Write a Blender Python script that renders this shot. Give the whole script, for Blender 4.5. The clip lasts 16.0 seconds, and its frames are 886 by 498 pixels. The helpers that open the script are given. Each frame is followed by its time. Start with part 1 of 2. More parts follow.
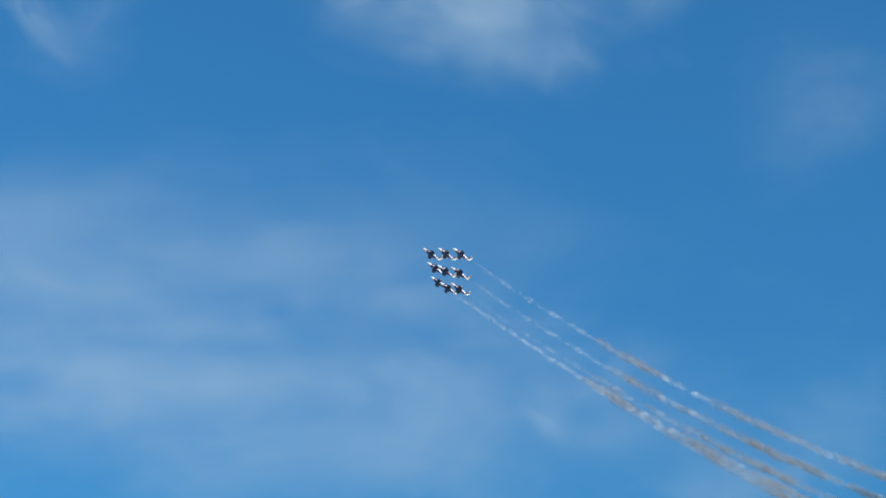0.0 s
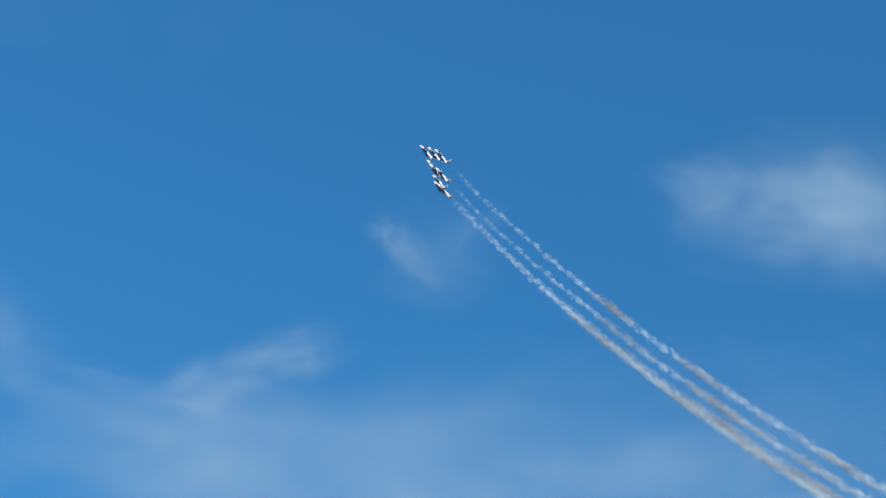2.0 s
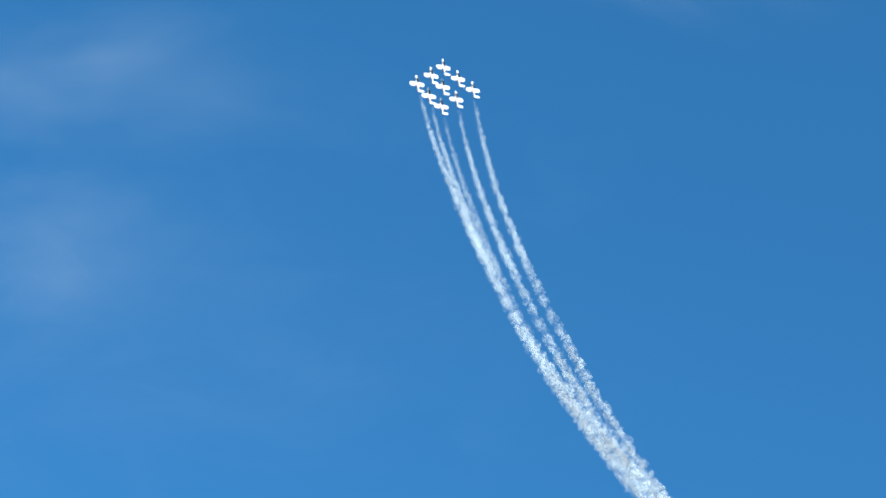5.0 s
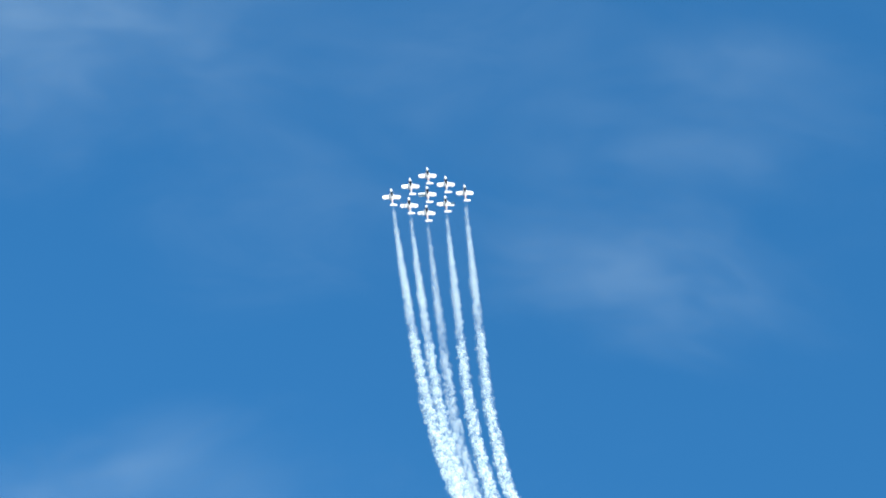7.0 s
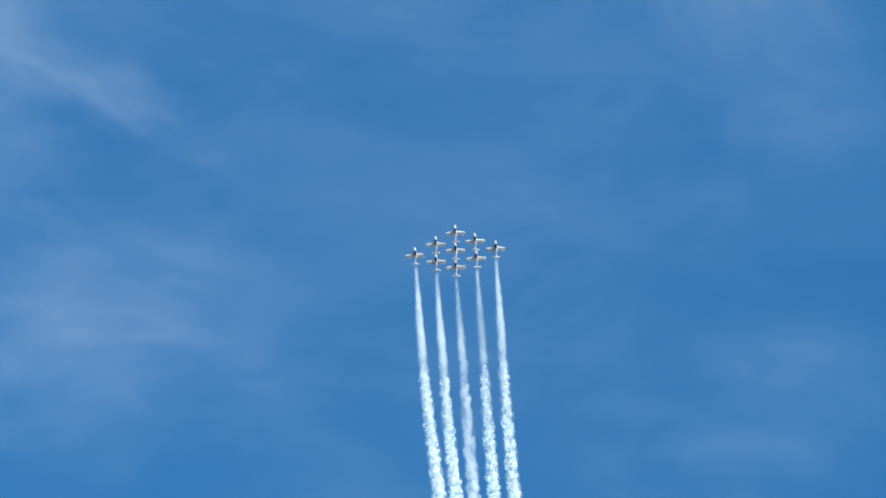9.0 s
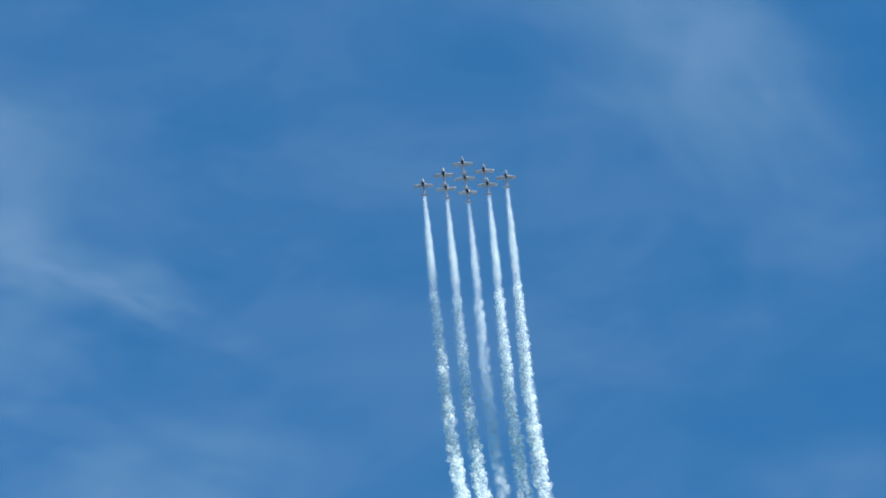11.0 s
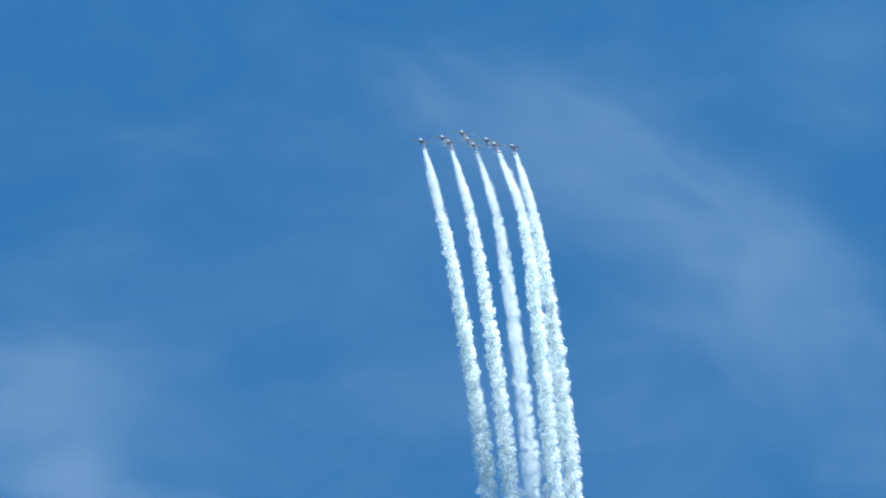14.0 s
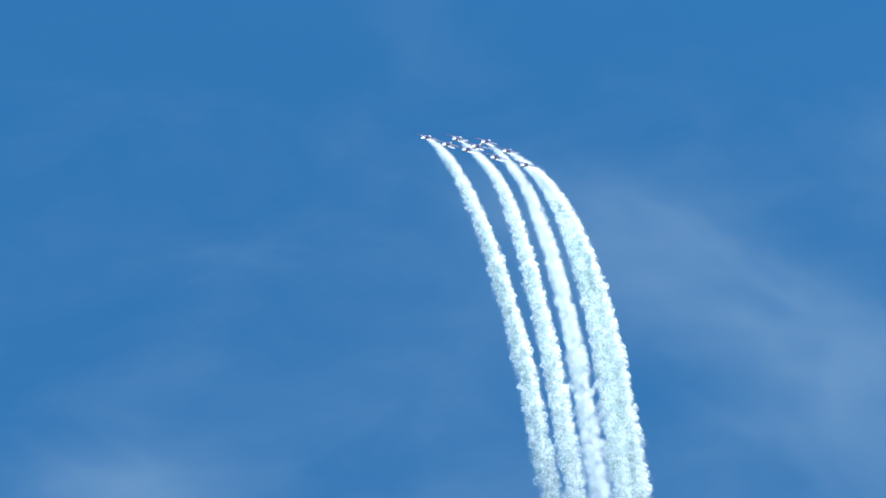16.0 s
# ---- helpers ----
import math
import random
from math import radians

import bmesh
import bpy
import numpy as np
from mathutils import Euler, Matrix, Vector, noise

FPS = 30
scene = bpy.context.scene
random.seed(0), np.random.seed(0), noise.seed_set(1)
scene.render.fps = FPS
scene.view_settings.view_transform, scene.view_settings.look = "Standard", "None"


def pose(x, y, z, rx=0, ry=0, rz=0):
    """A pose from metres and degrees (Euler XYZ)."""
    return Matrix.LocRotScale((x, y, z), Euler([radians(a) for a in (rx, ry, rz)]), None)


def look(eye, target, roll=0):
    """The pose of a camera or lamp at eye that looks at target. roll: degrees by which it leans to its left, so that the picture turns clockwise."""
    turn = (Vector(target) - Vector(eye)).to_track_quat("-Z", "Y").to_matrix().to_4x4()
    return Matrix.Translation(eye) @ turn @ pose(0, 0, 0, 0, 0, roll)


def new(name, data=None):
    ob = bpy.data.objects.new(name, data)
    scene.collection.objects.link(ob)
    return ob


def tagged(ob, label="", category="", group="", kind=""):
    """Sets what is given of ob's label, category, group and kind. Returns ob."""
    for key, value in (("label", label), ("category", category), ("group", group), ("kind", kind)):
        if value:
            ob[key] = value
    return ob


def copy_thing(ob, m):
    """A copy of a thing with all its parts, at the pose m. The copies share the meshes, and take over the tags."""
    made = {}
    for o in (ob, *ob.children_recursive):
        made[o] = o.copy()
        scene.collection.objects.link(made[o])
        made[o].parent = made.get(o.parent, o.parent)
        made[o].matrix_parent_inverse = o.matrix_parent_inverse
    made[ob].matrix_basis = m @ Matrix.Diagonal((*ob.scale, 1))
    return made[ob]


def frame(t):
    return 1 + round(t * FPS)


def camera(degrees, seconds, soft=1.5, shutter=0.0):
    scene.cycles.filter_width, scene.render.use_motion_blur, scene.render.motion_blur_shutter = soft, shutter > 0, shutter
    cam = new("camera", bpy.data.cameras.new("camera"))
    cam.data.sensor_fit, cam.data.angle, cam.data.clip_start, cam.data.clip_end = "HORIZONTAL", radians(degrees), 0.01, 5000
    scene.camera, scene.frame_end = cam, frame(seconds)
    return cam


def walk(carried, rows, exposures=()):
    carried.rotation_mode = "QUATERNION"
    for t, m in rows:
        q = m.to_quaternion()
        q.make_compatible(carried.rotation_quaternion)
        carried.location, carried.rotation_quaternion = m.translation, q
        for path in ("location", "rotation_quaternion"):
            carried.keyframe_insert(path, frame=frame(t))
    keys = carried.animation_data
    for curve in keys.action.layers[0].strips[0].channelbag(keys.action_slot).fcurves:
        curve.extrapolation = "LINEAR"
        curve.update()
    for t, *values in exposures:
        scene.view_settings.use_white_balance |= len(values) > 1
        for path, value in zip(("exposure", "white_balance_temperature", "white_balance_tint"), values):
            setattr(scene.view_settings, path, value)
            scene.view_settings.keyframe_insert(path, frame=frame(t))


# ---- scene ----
# ---- camera: a hand-held phone on the ground, turning after the jets ----
EYE = (0.0, 0.0, 1.6)


def aim(az, el, roll):
    """The camera's pose from its compass turn (clockwise from +y), height over the horizon and roll, in degrees."""
    a, e = radians(az), radians(el)
    way = Vector((math.cos(e) * math.sin(a), math.cos(e) * math.cos(a), math.sin(e)))
    return look(EYE, Vector(EYE) + 100 * way, roll)


cam = camera(30.26, 16.0, soft=1.9)
walk(cam, [
    (0, aim(10.04, 19.48, -2.28)),
    (0.5, aim(8.73, 20.34, -2.57)),
    (1, aim(1.97, 21.35, -2.26)),
    (1.5, aim(-0.00, 23.93, -1.10)),
    (2, aim(-3.57, 27.11, 0.07)),
    (2.5, aim(-4.89, 29.31, -0.52)),
    (3, aim(-9.61, 30.83, -0.10)),
    (3.5, aim(-12.76, 34.65, 0.95)),
    (4, aim(-14.36, 37.17, 2.72)),
    (4.5, aim(-16.11, 40.09, 3.14)),
    (4.6, aim(-15.65, 40.18, 3.67)),
    (7, aim(-17.47, 53.91, -1.70)),
    (7.5, aim(-17.62, 58.24, -1.31)),
    (8, aim(-18.43, 60.17, -1.52)),
    (8.5, aim(-19.26, 62.16, -1.15)),
    (9, aim(-20.35, 64.55, -1.05)),
    (9.2, aim(-20.70, 65.04, -1.06)),
    (11.3, aim(-22.47, 72.16, -5.99)),
    (11.5, aim(-22.77, 73.61, -4.18)),
    (12, aim(-24.03, 74.62, -5.53)),
    (12.5, aim(-25.55, 75.70, -4.31)),
    (13, aim(-25.83, 77.98, -3.11)),
    (13.2, aim(-26.00, 77.58, -4.08)),
    (13.5, aim(-26.42, 78.42, -3.09)),
    (14, aim(-26.94, 78.32, -3.17)),
    (14.5, aim(-30.19, 79.58, -0.28)),
    (15, aim(-32.82, 80.16, 2.29)),
    (15.2, aim(-35.04, 80.94, 4.52)),
    (15.5, aim(-37.82, 81.07, 7.37)),
    (16, aim(-44.59, 81.99, 12.98)),
], exposures=[(0, 0.70), (0.6, 0.75), (1.5, 0.69), (2.5, 0.81), (4, 0.94), (7, 1.15), (9.2, 1.13), (11.3, 1.05), (12.5, 1.17), (16, 1.18)])

# ---- light: a low sun behind the camera, clear sky ----
SUN = Vector((0.75, -0.60, 0.28)).normalized()
world = bpy.data.worlds.new("sky")
scene.world = world
world.use_nodes = True
wn, wl = world.node_tree.nodes, world.node_tree.links
sky = wn.new("ShaderNodeTexSky")
sky.sky_type, sky.sun_disc = "NISHITA", False
sky.sun_elevation, sky.sun_rotation = math.asin(SUN.z), math.atan2(SUN.x, SUN.y)
sky.air_density, sky.dust_density, sky.ozone_density = 1.0, 0.6, 2.0
even = wn.new("ShaderNodeGamma")  # a high, clear summer sky: little change from horizon to zenith
even.inputs["Gamma"].default_value = 0.5
wl.new(sky.outputs["Color"], even.inputs["Color"])
tone = wn.new("ShaderNodeMix")
tone.data_type, tone.blend_type = "RGBA", "MULTIPLY"
tone.inputs["Factor"].default_value = 1.0
tone.inputs["B"].default_value = (0.172, 0.735, 1.38, 1)
wl.new(even.outputs["Color"], tone.inputs["A"])
back = wn["Background"]
back.inputs["Strength"].default_value = 0.122
wl.new(tone.outputs["Result"], back.inputs["Color"])
sun = new("sun", bpy.data.lights.new("sun", "SUN"))
sun.data.energy, sun.data.angle, sun.data.color = 5.0, radians(0.5), (1.0, 0.995, 0.975)
sun.matrix_world = look(100 * SUN, (0, 0, 0))
scene.cycles.transparent_max_bounces = 300


# ---- materials ----
def material(name):
    m = bpy.data.materials.new(name)
    m.use_nodes = True
    return m, m.node_tree.nodes, m.node_tree.links, m.node_tree.nodes["Principled BSDF"]


def paint(name, colour, rough, wear):
    """Gloss aircraft paint with faint streaks and grime."""
    m, n, l, b = material(name)
    co = n.new("ShaderNodeTexCoord")
    mp = n.new("ShaderNodeMapping")
    mp.inputs["Scale"].default_value = (3.0, 0.5, 3.0)
    big = n.new("ShaderNodeTexNoise")
    big.inputs["Scale"].default_value, big.inputs["Detail"].default_value = 1.3, 6.0
    fine = n.new("ShaderNodeTexNoise")
    fine.inputs["Scale"].default_value, fine.inputs["Detail"].default_value = 14.0, 4.0
    l.new(co.outputs["Object"], mp.inputs["Vector"])
    l.new(mp.outputs["Vector"], big.inputs["Vector"])
    l.new(co.outputs["Object"], fine.inputs["Vector"])
    mix = n.new("ShaderNodeMix")
    mix.data_type = "RGBA"
    mix.inputs["A"].default_value = (*colour, 1)
    mix.inputs["B"].default_value = (*[c * wear for c in colour], 1)
    l.new(big.outputs["Fac"], mix.inputs["Factor"])
    l.new(mix.outputs["Result"], b.inputs["Base Color"])
    rr = n.new("ShaderNodeMapRange")
    rr.inputs["To Min"].default_value, rr.inputs["To Max"].default_value = rough * 0.8, rough * 1.4
    l.new(fine.outputs["Fac"], rr.inputs["Value"])
    l.new(rr.outputs["Result"], b.inputs["Roughness"])
    bump = n.new("ShaderNodeBump")
    bump.inputs["Strength"].default_value, bump.inputs["Distance"].default_value = 0.05, 0.01
    l.new(fine.outputs["Fac"], bump.inputs["Height"])
    l.new(bump.outputs["Normal"], b.inputs["Normal"])
    return m


WHITE = paint("white_paint", (0.82, 0.82, 0.80), 0.35, 0.86)
RED = paint("red_paint", (0.42, 0.025, 0.02), 0.35, 0.8)
BLUE = paint("blue_paint", (0.02, 0.03, 0.10), 0.35, 0.8)
DARK = paint("dark_metal_and_mouth_shade", (0.06, 0.06, 0.065), 0.5, 0.6)
DARK.node_tree.nodes["Principled BSDF"].inputs["Metallic"].default_value = 0.7
GLASS, gn, gl, gb = material("canopy_glass")
gb.inputs["Base Color"].default_value = (0.018, 0.020, 0.026, 1)
gb.inputs["Roughness"].default_value = 0.08
gb.inputs["IOR"].default_value = 1.5
gb.inputs["Coat Weight"].default_value = 0.25


def smoke(name, low, high, colour=(0.89, 0.96, 0.955), back=0.75):
    """Lit oil smoke: scatters both ways, ragged and partly clear; each trail's own thickness is its object colour's strength."""
    m, n, l, b = material(name)
    n.remove(b)
    co = n.new("ShaderNodeTexCoord")
    info = n.new("ShaderNodeObjectInfo")
    lump = n.new("ShaderNodeTexNoise")
    lump.inputs["Scale"].default_value, lump.inputs["Detail"].default_value = 0.45, 5.0
    l.new(co.outputs["Object"], lump.inputs["Vector"])
    ramp = n.new("ShaderNodeMapRange")
    ramp.inputs["From Min"].default_value, ramp.inputs["From Max"].default_value = 0.38, 0.62
    ramp.inputs["To Min"].default_value, ramp.inputs["To Max"].default_value = low, high
    l.new(lump.outputs["Fac"], ramp.inputs["Value"])
    own = n.new("ShaderNodeMath")
    own.operation, own.use_clamp = "MULTIPLY", True
    l.new(ramp.outputs["Result"], own.inputs[0])
    l.new(info.outputs["Alpha"], own.inputs[1])
    diffuse = n.new("ShaderNodeBsdfDiffuse")
    through_ = n.new("ShaderNodeBsdfTranslucent")
    for s in (diffuse, through_):
        s.inputs["Color"].default_value = (*colour, 1)
    body = n.new("ShaderNodeMixShader")
    body.inputs["Fac"].default_value = back
    l.new(diffuse.outputs[0], body.inputs[1])
    l.new(through_.outputs[0], body.inputs[2])
    clear = n.new("ShaderNodeBsdfTransparent")
    out = n.new("ShaderNodeMixShader")
    l.new(own.outputs[0], out.inputs["Fac"])
    l.new(clear.outputs[0], out.inputs[1])
    l.new(body.outputs[0], out.inputs[2])
    l.new(out.outputs[0], n["Material Output"].inputs["Surface"])
    return m


AGES = [0.3, 0.55, 0.9, 1.4, 2.0, 2.7, 3.6, 4.8, 99.0]
CRISP = [smoke("smoke_billow", 2.2 * a, 7.0 * a) for a in (0.013, 0.017, 0.024, 0.042, 0.060, 0.064, 0.056, 0.046, 0.034)]
SMOKES = [smoke("smoke", 0.6 * a, 2.0 * a) for a in (0.048, 0.040, 0.042, 0.046, 0.032, 0.026, 0.021, 0.015, 0.010)]
TAN_SMOKE = smoke("grey_tan_smoke", 0.014, 0.036, (0.38, 0.355, 0.32), 0.5)


def cirrus(name, density, floor, streak, low, high, scale, detail):
    """High thin ice cloud as a sheet, clear towards its rim."""
    m, n, l, b = material(name)
    n.remove(b)
    co = n.new("ShaderNodeTexCoord")
    info = n.new("ShaderNodeObjectInfo")
    rim = n.new("ShaderNodeVectorMath")
    rim.operation = "MULTIPLY_ADD"
    rim.inputs[1].default_value, rim.inputs[2].default_value = (2, 2, 0), (-1, -1, 0)
    l.new(co.outputs["Generated"], rim.inputs[0])
    size = n.new("ShaderNodeVectorMath")
    size.operation = "LENGTH"
    l.new(rim.outputs["Vector"], size.inputs[0])
    move = n.new("ShaderNodeVectorMath")
    move.operation = "MULTIPLY_ADD"
    move.inputs[1].default_value = (0.01, 0.01 * streak, 0.01)
    rand = n.new("ShaderNodeMath")
    rand.operation = "MULTIPLY"
    rand.inputs[1].default_value = 57.0
    l.new(info.outputs["Random"], rand.inputs[0])
    l.new(co.outputs["Object"], move.inputs[0])
    l.new(rand.outputs[0], move.inputs[2])
    veil = n.new("ShaderNodeTexNoise")
    veil.inputs["Scale"].default_value, veil.inputs["Detail"].default_value = scale, detail
    veil.inputs["Roughness"].default_value, veil.inputs["Distortion"].default_value = 0.56, 0.45
    l.new(move.outputs["Vector"], veil.inputs["Vector"])
    # the rim is pushed in and out by the veil so that no outline is a plain oval
    push = n.new("ShaderNodeMath")
    push.operation = "MULTIPLY_ADD"
    push.inputs[1].default_value, push.inputs[2].default_value = 0.9, -0.45
    l.new(veil.outputs["Fac"], push.inputs[0])
    edge = n.new("ShaderNodeMath")
    edge.operation = "SUBTRACT"
    l.new(size.outputs["Value"], edge.inputs[0])
    l.new(push.outputs[0], edge.inputs[1])
    fall = n.new("ShaderNodeMapRange")
    fall.interpolation_type = "SMOOTHERSTEP"
    fall.inputs["From Min"].default_value, fall.inputs["From Max"].default_value = 0.80, -0.15
    fall.inputs["To Min"].default_value, fall.inputs["To Max"].default_value = 0.0, 1.0
    l.new(edge.outputs[0], fall.inputs["Value"])
    thick = n.new("ShaderNodeMapRange")
    thick.interpolation_type = "SMOOTHSTEP"
    thick.inputs["From Min"].default_value, thick.inputs["From Max"].default_value = low, high
    thick.inputs["To Min"].default_value, thick.inputs["To Max"].default_value = floor, density
    l.new(veil.outputs["Fac"], thick.inputs["Value"])
    alpha = n.new("ShaderNodeMath")
    alpha.operation = "MULTIPLY"
    l.new(fall.outputs["Result"], alpha.inputs[0])
    l.new(thick.outputs["Result"], alpha.inputs[1])
    # each sheet's own thickness is its object colour's strength
    own = n.new("ShaderNodeMath")
    own.operation = "MULTIPLY"
    l.new(alpha.outputs[0], own.inputs[0])
    l.new(info.outputs["Alpha"], own.inputs[1])
    # the sheet emits: the cloud's sunlit brightness is put into this even glow
    glow = n.new("ShaderNodeEmission")
    glow.inputs["Color"].default_value, glow.inputs["Strength"].default_value = (0.235, 0.335, 0.43, 1), 1.0
    clear = n.new("ShaderNodeBsdfTransparent")
    out = n.new("ShaderNodeMixShader")
    l.new(own.outputs[0], out.inputs["Fac"])
    l.new(clear.outputs[0], out.inputs[1])
    l.new(glow.outputs[0], out.inputs[2])
    l.new(out.outputs[0], n["Material Output"].inputs["Surface"])
    return m


CIRRUS = {
    "veil": cirrus("cirrus_veil", 0.88, 0.36, 2.0, 0.25, 0.75, 0.17, 6.0),
    "soft": cirrus("cirrus_soft", 0.85, 0.30, 2.1, 0.24, 0.78, 0.28, 6.0),
    "wisp": cirrus("cirrus_wisp", 0.95, 0.15, 2.0, 0.28, 0.76, 0.55, 9.0),
    "tuft": cirrus("cirrus_tuft", 0.9, 0.34, 1.25, 0.28, 0.76, 0.42, 9.0),
}
# unseen ground, its blue-grey chosen for the light it throws up on the jets
BOUNCE_GROUND, nn, ll, bb = material("bounce_ground_tint")
gt = nn.new("ShaderNodeTexNoise")
gt.inputs["Scale"].default_value, gt.inputs["Detail"].default_value = 0.08, 8.0
gr = nn.new("ShaderNodeValToRGB")
gr.color_ramp.elements[0].color, gr.color_ramp.elements[1].color = (0.095, 0.110, 0.135, 1), (0.165, 0.185, 0.215, 1)
gc = nn.new("ShaderNodeTexCoord")
ll.new(gc.outputs["Object"], gt.inputs["Vector"])
ll.new(gt.outputs["Fac"], gr.inputs["Fac"])
ll.new(gr.outputs["Color"], bb.inputs["Base Color"])
bb.inputs["Roughness"].default_value = 0.95


# ---- mesh helpers ----
def part(name, bm, mats, parent=None, label="", smooth=True):
    me = bpy.data.meshes.new(name)
    bm.normal_update()
    bm.to_mesh(me)
    bm.free()
    for m in mats if isinstance(mats, (list, tuple)) else [mats]:
        me.materials.append(m)
    if smooth:
        me.polygons.foreach_set("use_smooth", [True] * len(me.polygons))
    ob = new(name, me)
    ob.parent = parent
    return tagged(ob, label)


def loft(rings, close=True):
    """A skin over rings of points, capped at both ends."""
    bm = bmesh.new()
    loops = [[bm.verts.new(v) for v in r] for r in rings]
    n = len(loops[0])
    for a, b in zip(loops, loops[1:]):
        for i in range(n):
            bm.faces.new((a[i], a[(i + 1) % n], b[(i + 1) % n], b[i]))
    if close:
        bm.faces.new(loops[0][::-1])
        bm.faces.new(loops[-1])
    bmesh.ops.recalc_face_normals(bm, faces=bm.faces)
    return bm


def oval(y, w, h, zc, n=20, square=2.4):
    """A rounded section across the body at y."""
    ring = []
    for i in range(n):
        a = 2 * math.pi * i / n
        c, s = math.cos(a), math.sin(a)
        ring.append((w * math.copysign(abs(c) ** (2 / square), c), y, zc + h * math.copysign(abs(s) ** (2 / square), s)))
    return ring


def foil(place, chord, thick, span_axis, n=14):
    """An aerofoil section: leading edge at place, chord running back along -y."""
    pts = []
    for i in range(n):
        a = 2 * math.pi * i / n
        u = 0.5 + 0.5 * math.cos(a)
        t = thick * 2.6 * (math.sqrt(max(u, 0)) * 0.55 - 0.25 * u - 0.30 * u ** 3) * math.copysign(1, math.sin(a) + 1e-9)
        if i in (0, n // 2):
            t = 0
        d = Vector((0, -chord * u, t)) if span_axis == "x" else Vector((t, -chord * u, 0))
        pts.append(Vector(place) + d)
    return pts


def under(bm, index, limit=-0.25):
    """Gives the faces that look down the material of that index."""
    bm.normal_update()
    for f in bm.faces:
        if f.normal.z < limit:
            f.material_index = index
    return bm


# ---- the ground, far below the view ----
bm = bmesh.new()
bmesh.ops.create_circle(bm, cap_ends=True, radius=4800, segments=96)
ground = part("ground", bm, BOUNCE_GROUND, smooth=False)
tagged(ground, "flat blue-grey ground out of view, coloured for bounce light", "ground", kind="structure")


# ---- high cloud ----
def cloud_sheet(az, el, wide, tall, turn, density, kind, radius):
    """A bowed sheet of cirrus, wide by tall degrees, seen at that compass turn and height."""
    bm = bmesh.new()
    wide, tall = (1.6 * wide, 1.7 * tall) if kind in ("soft", "veil") else (1.9 * wide, 2.0 * tall)
    a, e = radians(az), radians(el)
    way = Vector((math.cos(e) * math.sin(a), math.cos(e) * math.cos(a), math.sin(e)))
    hw, hh = radians(wide) / 2 * radius, radians(tall) / 2 * radius
    nx, ny = 16, 8
    grid = [[bm.verts.new((hw * (2 * i / nx - 1), hh * (2 * j / ny - 1),
                           ((hw * (2 * i / nx - 1)) ** 2 + (hh * (2 * j / ny - 1)) ** 2) / (2 * radius))) for i in range(nx + 1)] for j in range(ny + 1)]
    for j in range(ny):
        for i in range(nx):
            bm.faces.new((grid[j][i], grid[j][i + 1], grid[j + 1][i + 1], grid[j + 1][i]))
    ob = part("cirrus_cloud", bm, CIRRUS[kind])
    ob.matrix_world = look(Vector(EYE) + radius * way, Vector(EYE) + 2 * radius * way, turn)
    ob.color = (1, 1, 1, density)
    words = {"veil": "broad faint veil of high cirrus haze in blue sky", "tuft": "lumpy pale tuft of high cirrus cloud in blue sky", "soft": "thin pale veil of high cirrus cloud in blue sky", "wisp": "ragged white wisp of high cirrus cloud in blue sky"}
    return tagged(ob, words[kind], "cloud", group="high cirrus clouds", kind="structure")


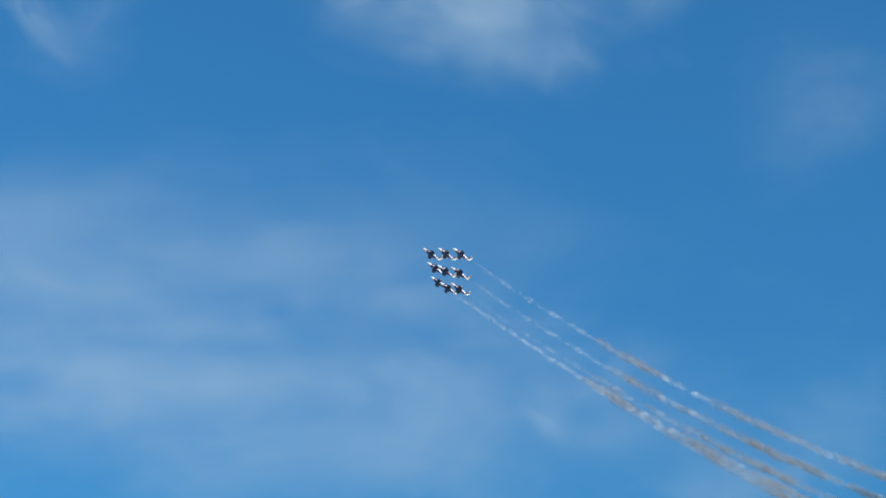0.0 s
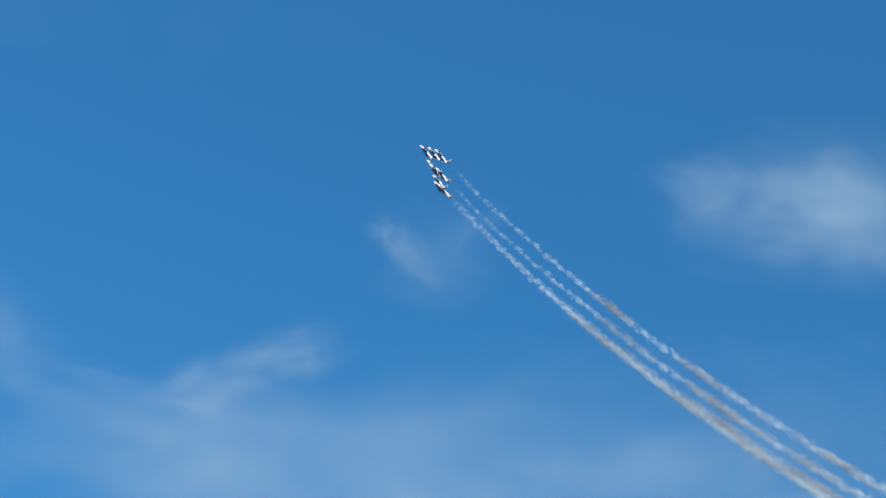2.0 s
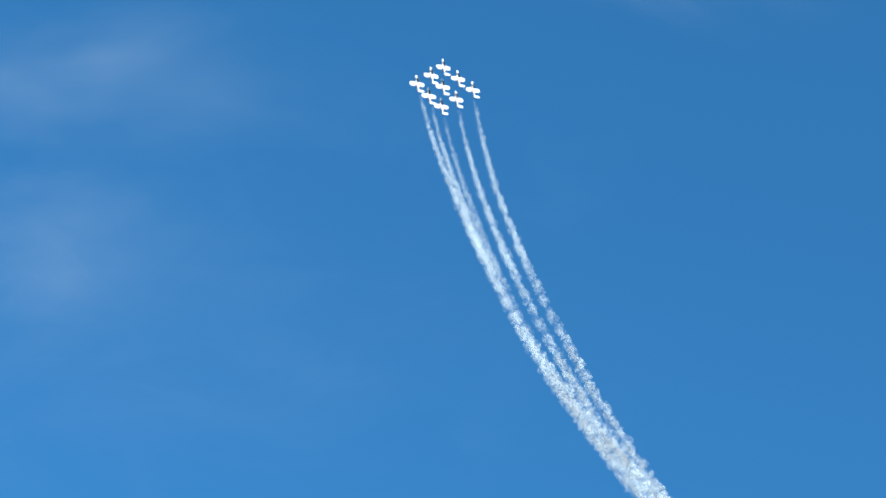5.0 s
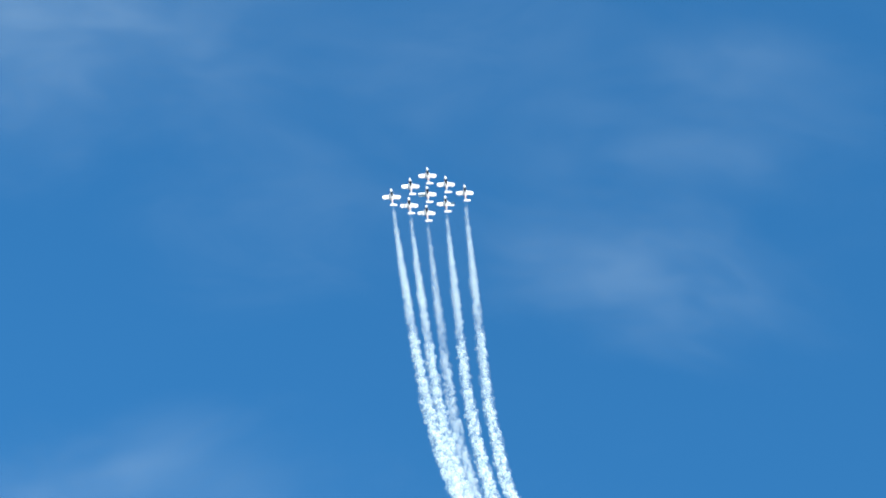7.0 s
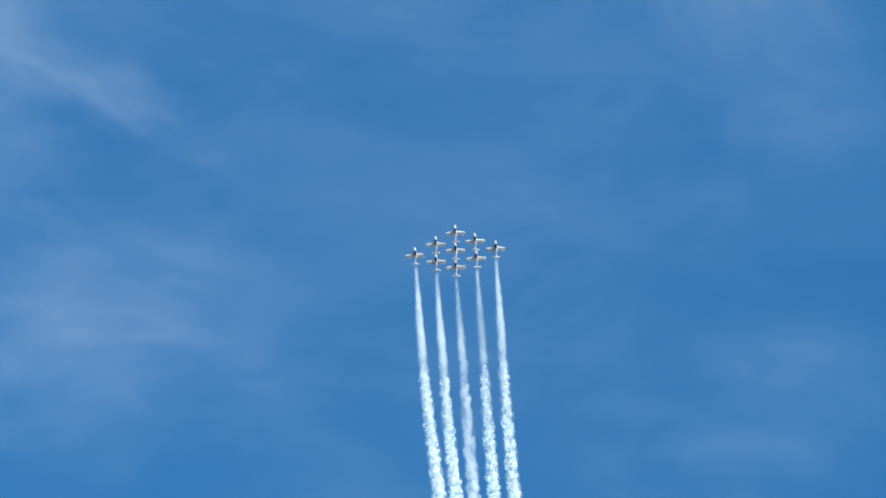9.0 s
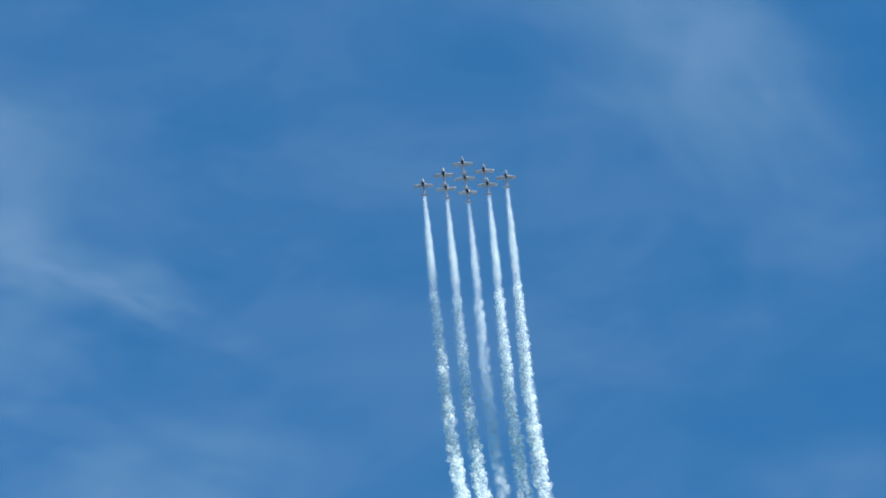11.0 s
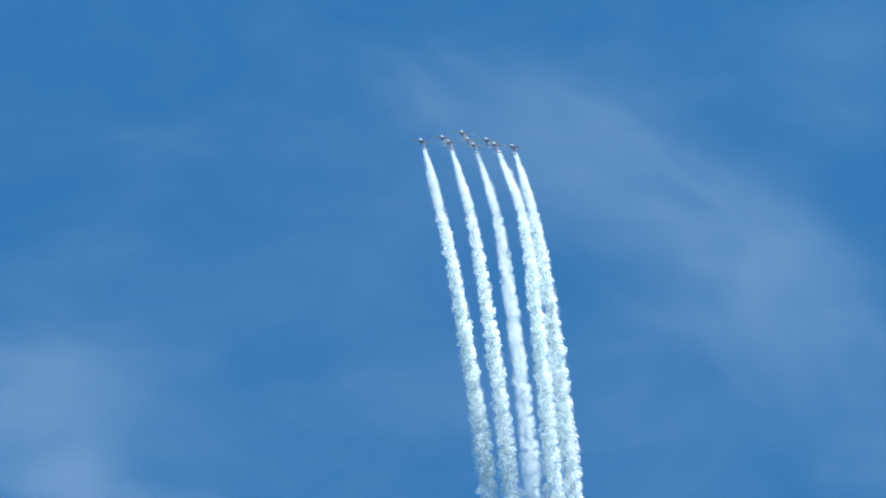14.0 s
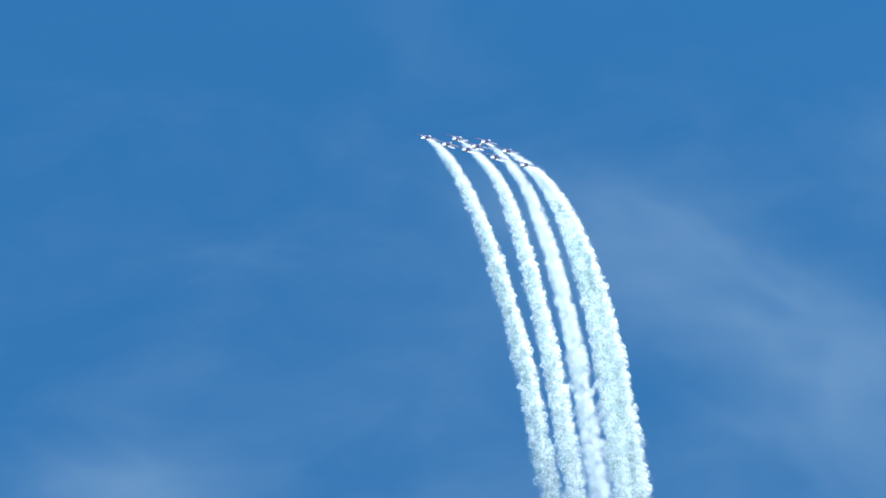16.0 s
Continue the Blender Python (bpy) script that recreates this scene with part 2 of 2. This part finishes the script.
# each bank: compass turn, height, width, height across, turn in the sky, thickness, sort
LOW_CLOUD = [
    (6.0, 20.5, 30.0, 7.0, -4, 0.22, 'veil'),
    (-11.0, 18.5, 30.0, 8.5, 3, 0.22, 'veil'),
    (-3.0, 18.2, 14.0, 1.4, -3, 0.20, 'wisp'),
    (4.0, 17.6, 9.0, 1.2, 4, 0.18, 'wisp'),
    (-8.0, 16.2, 12.0, 1.2, 8, 0.18, 'wisp'),
    (0.0, 15.2, 14.0, 1.4, -4, 0.18, 'wisp'),
    (8.0, 19.0, 8.0, 1.2, 10, 0.14, 'wisp'),
    (12.1, 27.5, 12.4, 5.0, -13, 0.34, 'soft'),
    (7.3, 28.6, 4.1, 2.7, -5, 0.30, 'tuft'),
    (12.1, 27.4, 6.6, 3.7, -15, 0.50, 'tuft'),
    (12.5, 27.1, 3.3, 2.3, 3, 0.30, 'tuft'),
    (13.4, 25.8, 4.2, 1.7, -32, 0.22, 'tuft'),
    (17.5, 28.0, 6.6, 2.3, 5, 0.28, 'tuft'),
    (-5.0, 27.1, 3.1, 1.2, -47, 0.48, 'wisp'),
    (-2.7, 27.6, 2.7, 1.2, 35, 0.15, 'wisp'),
    (-4.2, 26.8, 5.0, 3.9, 1, 0.14, 'soft'),
    (-9.1, 23.4, 3.9, 1.7, 14, 0.34, 'wisp'),
    (-10.9, 22.7, 5.8, 1.5, 21, 0.26, 'wisp'),
    (-12.9, 21.5, 3.7, 2.3, 23, 0.30, 'wisp'),
    (-11.9, 20.7, 7.7, 3.3, -7, 0.22, 'soft'),
    (1.7, 16.9, 8.5, 1.5, 0, 0.28, 'soft'),
    (2.5, 16.7, 5.8, 1.0, -5, 0.16, 'wisp'),
    (-7.1, 17.2, 11.2, 2.1, -6, 0.24, 'soft'),
    (-3.4, 14.0, 7.7, 1.9, 5, 0.26, 'soft'),
    (-9.4, 15.2, 10.4, 1.2, 11, 0.20, 'soft'),
    (-4.0, 18.9, 25.1, 5.2, -4, 0.28, 'veil'),
    (-1.5, 20.9, 21.2, 3.9, -7, 0.20, 'veil'),
    (10.0, 17.7, 6.6, 2.1, 9, 0.22, 'soft'),
    (-0.0, 14.7, 34.7, 7.3, -2, 0.49, 'veil'),
    (-12.1, 18.2, 10.0, 3.9, -10, 0.18, 'soft'),
    (13.5, 13.9, 2.2, 1.6, -60, 0.48, 'wisp'),
    (15.0, 14.4, 3.3, 1.0, 24, 0.24, 'wisp'),
    (15.8, 12.8, 6.2, 2.5, 3, 0.22, 'soft'),
    (-10.5, 19.7, 19.0, 4.6, -2, 0.36, 'veil'),
    (3.0, 19.2, 14.5, 2.7, 3, 0.24, 'soft'),
    (-19.3, 22.4, 8.1, 3.9, -19, 0.18, 'soft'),
    (-14.8, 21.8, 5.8, 1.0, -10, 0.14, 'wisp'),
    (20.5, 11.0, 8.5, 2.3, 8, 0.24, 'soft'),
    (23.9, 12.3, 5.4, 3.9, 0, 0.18, 'soft'),
    (24.1, 23.7, 6.9, 6.6, 12, 0.20, 'veil'),
    (9.7, 13.2, 36.7, 8.1, -2, 0.32, 'veil'),
    (-21.6, 24.1, 8.9, 2.7, -20, 0.18, 'soft'),
    (-22.8, 21.9, 8.1, 2.3, 5, 0.22, 'soft'),
]
for place, row in enumerate(LOW_CLOUD):
    cloud_sheet(*row, 3950 + 10 * place)

MIDDLE_CLOUD = [
    (-30.6, 45.1, 18.3, 5.4, 10, 0.21, 'veil'),
    (-33.1, 38.3, 9.3, 6.4, 14, 0.18, 'veil'),
    (-34.2, 45.2, 8.1, 1.2, 19, 0.08, 'soft'),
    (-28.0, 37.8, 30.9, 15.4, 11, 0.06, 'veil'),
    (-42.4, 60.8, 13.5, 8.3, 9, 0.24, 'veil'),
    (-47.6, 57.9, 9.5, 7.0, 22, 0.18, 'soft'),
    (-6.6, 52.5, 14.5, 5.0, -25, 0.18, 'veil'),
    (4.4, 57.4, 10.0, 3.9, -40, 0.13, 'veil'),
    (-7.7, 52.2, 10.0, 2.3, -23, 0.06, 'wisp'),
    (-20.4, 64.5, 44.4, 25.1, -1, 0.10, 'veil'),
]
for place, row in enumerate(MIDDLE_CLOUD):
    cloud_sheet(*row, 4390 + 10 * place)

HIGH_CLOUD = [
    (-53.5, 67.3, 10.4, 2.1, 3, 0.13, 'wisp'),
    (-51.9, 67.4, 9.6, 2.5, 2, 0.13, 'soft'),
    (-59.0, 66.6, 4.6, 3.9, 20, 0.16, 'soft'),
    (-57.6, 62.7, 8.1, 4.8, 33, 0.15, 'soft'),
    (14.4, 66.8, 8.9, 6.6, -34, 0.12, 'veil'),
    (5.1, 65.8, 1.4, 4.4, -25, 0.05, 'soft'),
    (-0.9, 55.7, 10.0, 2.3, -12, 0.08, 'soft'),
    (-62.7, 67.0, 4.2, 2.9, 18, 0.11, 'soft'),
    (-59.1, 64.3, 6.2, 3.9, 29, 0.11, 'soft'),
    (-67.2, 68.2, 9.5, 7.4, 36, 0.17, 'veil'),
    (-64.5, 66.1, 6.2, 1.9, 8, 0.13, 'soft'),
    (4.7, 78.3, 20.3, 6.6, -63, 0.17, 'veil'),
    (13.4, 78.9, 13.9, 1.7, -70, 0.07, 'wisp'),
    (11.2, 74.7, 12.4, 1.9, -72, 0.07, 'wisp'),
    (13.1, 71.0, 10.0, 6.6, -86, 0.13, 'veil'),
    (38.8, 74.8, 8.9, 6.6, -102, 0.12, 'veil'),
    (-5.1, 82.7, 13.9, 4.1, -34, 0.11, 'veil'),
    (-71.7, 68.5, 9.5, 7.0, 39, 0.18, 'veil'),
    (11.2, 73.9, 13.9, 8.1, -81, 0.09, 'veil'),
    (-34.2, 77.2, 44.4, 25.1, 5, 0.09, 'veil'),
]
for place, row in enumerate(HIGH_CLOUD):
    cloud_sheet(*row, 4500 + 10 * place)


# ---- the flight: one smooth curve for the formation, and the way its right wings point ----
FLIGHT = np.array([
    (2068.8, 659.8, 70.3), (1951.9, 663.2, 70.3), (1834.9, 666.5, 70.3), (1718.0, 669.9, 70.3),
    (1601.0, 673.2, 70.3), (1484.1, 676.6, 70.3), (1367.1, 680.0, 70.3), (1250.2, 683.3, 70.4),
    (1133.2, 686.7, 70.4), (1016.3, 690.0, 70.7), (899.2, 693.4, 71.0), (782.6, 696.8, 72.4),
    (665.1, 700.1, 74.5), (549.4, 703.6, 81.5), (431.0, 706.6, 93.3), (322.1, 710.6, 130.0),
    (213.0, 710.3, 184.7), (125.3, 707.4, 242.0), (41.7, 702.4, 304.9), (-50.4, 680.0, 388.6),
    (-116.4, 651.1, 481.4), (-154.3, 620.0, 569.5), (-173.6, 580.9, 640.2), (-169.2, 537.5, 702.9),
    (-162.9, 488.6, 758.9), (-149.8, 435.8, 805.4), (-133.5, 377.0, 838.9), (-109.5, 316.6, 855.2),
    (-83.5, 255.3, 856.2), (-62.9, 196.2, 841.9), (-45.5, 146.1, 813.4), (-34.6, 101.5, 773.5),
    (-28.9, 65.4, 727.6), (-31.1, 34.3, 681.9), (-43.0, 29.3, 627.6), (-65.7, 49.3, 565.2),
])
RIGHT = np.array([
    (-0.165, 0.935, -0.314), (-0.165, 0.935, -0.314), (-0.165, 0.935, -0.314), (-0.165, 0.935, -0.314),
    (-0.165, 0.935, -0.314), (-0.165, 0.935, -0.314), (-0.165, 0.935, -0.314), (-0.165, 0.935, -0.314),
    (-0.165, 0.935, -0.314), (-0.165, 0.935, -0.314), (-0.165, 0.935, -0.314), (-0.165, 0.935, -0.315),
    (-0.164, 0.934, -0.313), (-0.166, 0.936, -0.317), (-0.163, 0.934, -0.308), (-0.175, 0.933, -0.341),
    (-0.061, 1.012, -0.040), (-0.019, 0.994, 0.019), (-0.057, 1.000, 0.100), (-0.107, 0.968, 0.235),
    (0.100, 0.947, 0.355), (0.313, 0.819, 0.500), (0.490, 0.711, 0.514), (0.639, 0.649, 0.428),
    (0.782, 0.507, 0.382), (0.895, 0.399, 0.236), (0.948, 0.319, 0.081), (0.920, 0.397, -0.072),
    (0.923, 0.354, -0.145), (0.897, 0.394, -0.211), (0.857, 0.443, -0.268), (0.801, 0.513, -0.316),
    (0.728, 0.560, -0.400), (0.627, 0.669, -0.418), (0.685, 0.796, 0.007), (0.803, 0.371, -0.345),
])
WIND = Vector((-0.51, -1.99, -1.41))


def spline(points, start, step, s, slope=False):
    """A uniform cubic B-spline through its control points, at s seconds."""
    u = (s - start) / step
    i = min(max(int(math.floor(u)), 0), len(points) - 4)
    x = u - i
    if slope:
        w = np.array([-3 * (1 - x) ** 2, 9 * x * x - 12 * x, -9 * x * x + 6 * x + 3, 3 * x * x]) / 6 / step
    else:
        w = np.array([(1 - x) ** 3, 3 * x ** 3 - 6 * x * x + 4, -3 * x ** 3 + 3 * x * x + 3 * x + 1, x ** 3]) / 6
    return Vector(w @ points[i:i + 4])


def formation(s):
    """The formation's pose at s seconds: x to the right wing, y ahead, z out of the canopy."""
    ahead = spline(FLIGHT, -16.0, 1.0, s, True).normalized()
    right = spline(RIGHT, -16.0, 1.0, s)
    right = (right - right.dot(ahead) * ahead).normalized()
    m = Matrix((right, ahead, right.cross(ahead))).transposed().to_4x4()
    m.translation = spline(FLIGHT, -16.0, 1.0, s) + Vector(EYE)
    return m


# slots of the nine-ship diamond, in metres: right, ahead, up; and whether the jet lays smoke
SLOTS = [
    ((0.0, 10.0, 2.9), False),
    ((-11.2, 4.1, 2.8), False),
    ((11.0, 4.9, 2.5), False),
    ((-23.1, -1.6, 2.1), True),
    ((0.0, 0.0, 0.0), False),
    ((22.6, 0.0, 1.9), True),
    ((-11.3, -5.9, -1.3), True),
    ((11.7, -5.3, -1.9), True),
    ((-0.0, -9.9, -3.5), True),
]


# ---- the jets ----
def jet():
    """A small straight-winged trainer jet with side-by-side seats and a high tailplane."""
    top = new("jet_trainer")
    body = [(4.85, 0.05, 0.05, -0.10), (4.6, 0.30, 0.24, -0.10), (4.1, 0.52, 0.42, -0.08), (3.4, 0.68, 0.56, -0.04), (2.6, 0.76, 0.64, 0.0),
            (1.2, 0.80, 0.70, 0.02), (0.0, 0.78, 0.70, 0.05), (-1.5, 0.66, 0.62, 0.10), (-3.0, 0.48, 0.48, 0.16), (-4.2, 0.36, 0.38, 0.20), (-4.7, 0.30, 0.32, 0.20)]
    bm = loft([oval(y, w, h, z) for y, w, h, z in body])
    under(bm, 1, -0.05)
    for f in bm.faces:
        if f.material_index and not -2.4 < f.calc_center_median().y < 2.7:
            f.material_index = 0
    part("fuselage", bm, (WHITE, BLUE), top, "white fuselage with a dark blue belly")
    bm = loft([oval(y, w, h, z, 14, 2.1) for y, w, h, z in
               [(3.35, 0.14, 0.04, 0.50), (2.9, 0.58, 0.30, 0.48), (2.2, 0.72, 0.44, 0.52), (1.3, 0.70, 0.44, 0.56), (0.5, 0.50, 0.30, 0.58), (-0.1, 0.14, 0.08, 0.68)]])
    canopy = part("canopy", bm, GLASS, top, "tinted glass canopy")
    bm = loft([oval(y, 0.05, r, z, 8, 2) for y, r, z in [(1.95, 0.43, 0.56), (1.85, 0.44, 0.56)]])
    part("canopy_frame", bm, WHITE, canopy)
    for side in (-1, 1):
        bm = loft([foil((side * x, y, z), c, 0.13 * c, "x") for x, y, z, c in
                   [(0.55, 1.35, -0.42, 2.55), (2.0, 1.15, -0.36, 2.3), (5.1, 0.80, -0.22, 1.72), (5.45, 0.62, -0.20, 1.35), (5.56, 0.30, -0.20, 0.75)]])
        under(bm, 1)
        wing = part("wing", bm, (WHITE, BLUE), top, "white wing with a dark blue underside")
        bm = loft([foil((side * x, y, z), c, 0.10 * c, "x", 8) for x, y, z, c in [(3.2, -0.95, -0.27, 0.42), (5.0, -0.72, -0.20, 0.36)]])
        part("aileron", bm, WHITE, wing)
        bm = loft([oval(y, 0.07, 0.07, -0.20, 8, 2) for y in (0.55, 0.35)])
        for v in bm.verts:
            v.co.x += side * 5.58
        part("tip_light", bm, DARK, wing)
        bm = loft([oval(y, w, h, z, 14, 2.6) for y, w, h, z in [(1.75, 0.32, 0.44, -0.02), (1.0, 0.34, 0.46, -0.03), (-0.4, 0.24, 0.36, 0.0), (-1.8, 0.08, 0.16, 0.05)]])
        for v in bm.verts:
            v.co.x += side * 0.88
        under(bm, 1, 0.1)
        duct = part("intake", bm, (WHITE, BLUE), top)
        # a closed dark cap: the shade inside the intake is put into its colour
        bm = loft([oval(y, 0.285, 0.40, -0.02, 14, 2.6) for y in (1.775, 1.74)])
        for v in bm.verts:
            v.co.x += side * 0.885
        part("intake_mouth", bm, DARK, duct, "dark cap for the shaded mouth of the air intake")
    bm = loft([foil((0, y, z), c, 0.10 * c, "z") for y, z, c in [(-2.9, 0.40, 1.95), (-3.55, 1.2, 1.45), (-3.95, 1.95, 1.15)]])
    fin = part("fin", bm, WHITE, top)
    bm = loft([foil((0, y, z), c, 0.115 * c, "z") for y, z, c in [(-3.28, 0.95, 1.55), (-3.52, 1.22, 1.44)]])
    part("fin_band", bm, RED, fin, "red band round the fin")
    bm = loft([foil((x, y, 1.98), c, 0.10 * c, "x") for x, y, c in
               [(-2.2, -4.25, 0.75), (-2.1, -4.1, 0.95), (0, -3.85, 1.25), (2.1, -4.1, 0.95), (2.2, -4.25, 0.75)]])
    part("tailplane", bm, WHITE, top)
    bm = loft([oval(y, r, r, 0.20, 16, 2) for y, r in [(-4.69, 0.29), (-4.85, 0.27), (-4.86, 0.22), (-4.72, 0.20)]])
    part("jet_pipe", bm, DARK, top, "dark jet exhaust pipe")
    bm = loft([[(w, y, z + 0.012), (-w, y, z + 0.012), (-w, y, z - 0.05), (w, y, z - 0.05)] for y, w, z in
               [(-0.15, 0.05, 0.755), (-1.5, 0.09, 0.735), (-2.9, 0.08, 0.655)]])
    part("spine_stripe", bm, RED, top, "red stripe along the spine", smooth=False)
    for side in (-1, 1):
        bm = loft([[(side * (w + 0.015), y, z + 0.17), (side * (w - 0.08), y, z + 0.17), (side * (w - 0.08), y, z - 0.17), (side * (w + 0.015), y, z - 0.17)]
                   for y, w, z in [(2.9, 0.735, 0.0), (2.6, 0.76, 0.0), (1.8, 0.785, 0.01), (0.0, 0.78, 0.05), (-1.5, 0.66, 0.10), (-2.6, 0.535, 0.14)]])
        part("side_stripe", bm, RED, top, "red stripe along the side", smooth=False)
        bm = loft([oval(y, 0.035, 0.035, -0.05, 8, 2) for y in (-4.3, -5.0)])
        for v in bm.verts:
            v.co.x += side * 0.22
        part("smoke_pipe", bm, DARK, top)
    tagged(top, "white trainer jet with dark belly in tight diamond formation", "aircraft", group="nine-ship formation")
    return top


first = jet()
JETS = [first] + [copy_thing(first, Matrix.Identity(4)) for _ in SLOTS[1:]]
for ship, (_, smoking) in zip(JETS, SLOTS):
    if smoking:
        tagged(ship, "white trainer jet with dark belly trailing white smoke")

# ---- the smoke: five trails, each a chain of rigid puffs that follow the flight with a lag ----
LAGS = [0.10 + 0.022 * i for i in range(26)] + [0.67 + 0.045 * i + 0.0009 * i * i for i in range(58)]


def width_at(lag):
    return 0.7 + 4.4 * lag ** 0.58


def billows(rng, wide, long, soft, crisp, drawn, mats, name="puff"):
    """A ragged cluster round the trail's line (y): soft lumps inside, small crisp ones out to its rim."""
    bm = bmesh.new()
    lumps = []
    for _ in range(soft):
        r, a = wide * rng.uniform(0.16, 0.32), rng.uniform(0, 2 * math.pi)
        d = wide / 2 * math.sqrt(rng.random()) * 0.85
        if rng.random() < 0.10:
            d, r = 1.35 * d, 0.7 * r
        lumps.append((Vector((d * math.cos(a), rng.uniform(-long / 2, long / 2), d * math.sin(a))), r, 0))
    for _ in range(crisp):
        a = rng.uniform(0, 2 * math.pi)
        d = wide / 2 * rng.uniform(0.35, 1.0)
        if rng.random() < 0.12:
            d *= 1.2
        lumps.append((Vector((d * math.cos(a), rng.uniform(-long / 2, long / 2), d * math.sin(a))), wide * rng.uniform(0.09, 0.19), 1))
    for at, r, sort in lumps:
        made = bmesh.ops.create_icosphere(bm, subdivisions=1 if r < 0.5 else 2, radius=r)["verts"]
        if sort:
            for f in {f for v in made for f in v.link_faces}:
                f.material_index = 1
        stretch = rng.uniform(*drawn)
        for v in made:
            v.co *= 1 + 0.5 * noise.noise(v.co * (1.3 / r) + at)
            v.co.y *= stretch
            v.co += at
    me = bpy.data.meshes.new(name)
    bm.to_mesh(me)
    bm.free()
    for m in mats:
        me.materials.append(m)
    me.polygons.foreach_set("use_smooth", [True] * len(me.polygons))
    return me


def puff_mesh(lag, number):
    """One puff, as broad as the smoke has spread after lag seconds."""
    level = next(i for i, age in enumerate(AGES) if lag < age)
    old = min(lag / 2.0, 1.0)
    young = lag < 0.67
    return billows(random.Random(900 + number), width_at(lag), 19.0 - 8.0 * old, 16 if young else int(16 + 12 * old + 2 * lag),
                   12 if young else int(8 + 14 * old + 3 * lag), (1.3, 2.6) if young else (0.9, 1.5), (SMOKES[level], CRISP[level]))


# how far the air carries each trail sideways, in metres, by the second in which it was laid; and its thickness
SWAY_AT = (6.0, 7.0, 8.0, 9.5, 10.5, 11.5, 12.5, 13.5, 15.0)
SWAY = [
    ((0.0, 0.0, 0.0, 1.2, 0.4, -0.5, -0.3, -1.5, -0.7), 1.0),
    ((0.0, 0.0, 0.0, 2.2, 1.0, 1.3, 1.6, 0.6, 0.0), 0.92),
    ((0.0, 0.0, 0.0, 1.5, 0.8, 0.8, 1.5, 1.0, 4.0), 0.9),
    ((0.0, 0.0, 0.8, 2.2, 1.5, 2.6, 5.0, 5.0, 4.8), 0.95),
    ((0.0, 0.0, 0.6, 1.8, 1.4, 1.8, 2.8, 2.5, 3.2), 0.5),
]
EAST_AT, EAST = (1.5, 2.3, 3.3, 4.3), (-3.0, 5.0, -3.0, 3.5, -1.0)
PUFFS = [puff_mesh(lag, i) for i, lag in enumerate(LAGS)]
OLD_PUFFS = [billows(random.Random(400 + i), 4.0, 15.0, 24, 0, (2.0, 4.0), (TAN_SMOKE,), "old_puff") for i in range(6)]
OLD_TIMES = [-0.3 - 0.09 * i for i in range(42)] + [-0.15 + 0.18 * i for i in range(20)]
TRAILS = []
for (slot, smoking), number in zip(SLOTS, (0, 0, 0, 0, 0, 1, 2, 3, 4)):
    if smoking:
        trail = tagged(new("smoke_trail"), "long ragged trail of white smoke behind a jet", "smoke", group="smoke trails")
        pieces, old_pieces = [], []
        for lag, me in zip(LAGS, PUFFS):
            piece = new("puff", me)
            piece.parent, piece.color = trail, (1, 1, 1, SWAY[number][1])
            pieces.append(tagged(piece, kind="stuff"))
        for i, laid in enumerate(OLD_TIMES):
            piece = new("old_puff", OLD_PUFFS[(i + 2 * number) % 6])
            piece.parent, piece.color = trail, (1, 1, 1, min(0.4 + abs(laid) / 2, 1.0))
            old_pieces.append(tagged(piece, "thin grey-tan smoke laid earlier", kind="stuff"))
        TRAILS.append((slot, number, pieces, old_pieces))


# ---- what moves ----
def nose_up(t):
    """How far the jets' noses stand above their flight path: more as they slow down over the top."""
    x = min(max((t - 8.0) / 7.0, 0.0), 1.0)
    return 4.0 + 13.0 * x * x * (3 - 2 * x)


def drawn_out(t, lag):
    """The lag of a puff at t seconds: while the jets are fast, early on, their smoke is drawn out thin."""
    return lag + 5.0 * (1 - min(t / 8.5, 1.0)) ** 2 * min(lag - 0.1, 2.5)


def smoke_pose(slot, number, laid, behind):
    """Where smoke from that slot, laid at that second, has drifted after so many seconds."""
    spread = min(behind / 0.8, 1.0)
    side = float(np.interp(laid, SWAY_AT, SWAY[number][0])) * spread
    east = float(np.interp(laid, EAST_AT, (0, 1, 1, 0))) * EAST[number] * spread
    m = formation(laid) @ Matrix.Translation(Vector(slot) + Vector((side, -4.9, 0.1)))
    m.translation += WIND * behind + Vector((east, 0, 0))
    return m


def motions():
    times = [0.5 * i for i in range(33)]
    for ship, (slot, _) in zip(JETS, SLOTS):
        walk(ship, [(t, formation(t) @ Matrix.Translation(slot) @ pose(0, 0, 0, nose_up(t))) for t in times])
    for slot, number, pieces, old_pieces in TRAILS:
        rng = random.Random(int(slot[0] * 10))
        for lag, piece in zip(LAGS, pieces):
            spin = pose(0, 0, 0, 0, rng.uniform(0, 360), 0)
            rows = []
            for t in times:
                behind = drawn_out(t, lag)
                rows.append((t, smoke_pose(slot, number, max(t - behind, -15.9), behind) @ spin))
            walk(piece, rows)
        for laid, piece in zip(OLD_TIMES, old_pieces):
            # a grey-tan puff follows some way behind its jet, and once laid only drifts
            wait, spin = rng.uniform(0.7, 2.4), pose(0, 0, 0, 0, rng.uniform(0, 360), 0)
            rows = []
            for t in times[:13] + times[14::6]:
                since = min(t - wait, laid)
                rows.append((t, smoke_pose(slot, number, since, t - since) @ spin))
            walk(piece, rows)


motions()
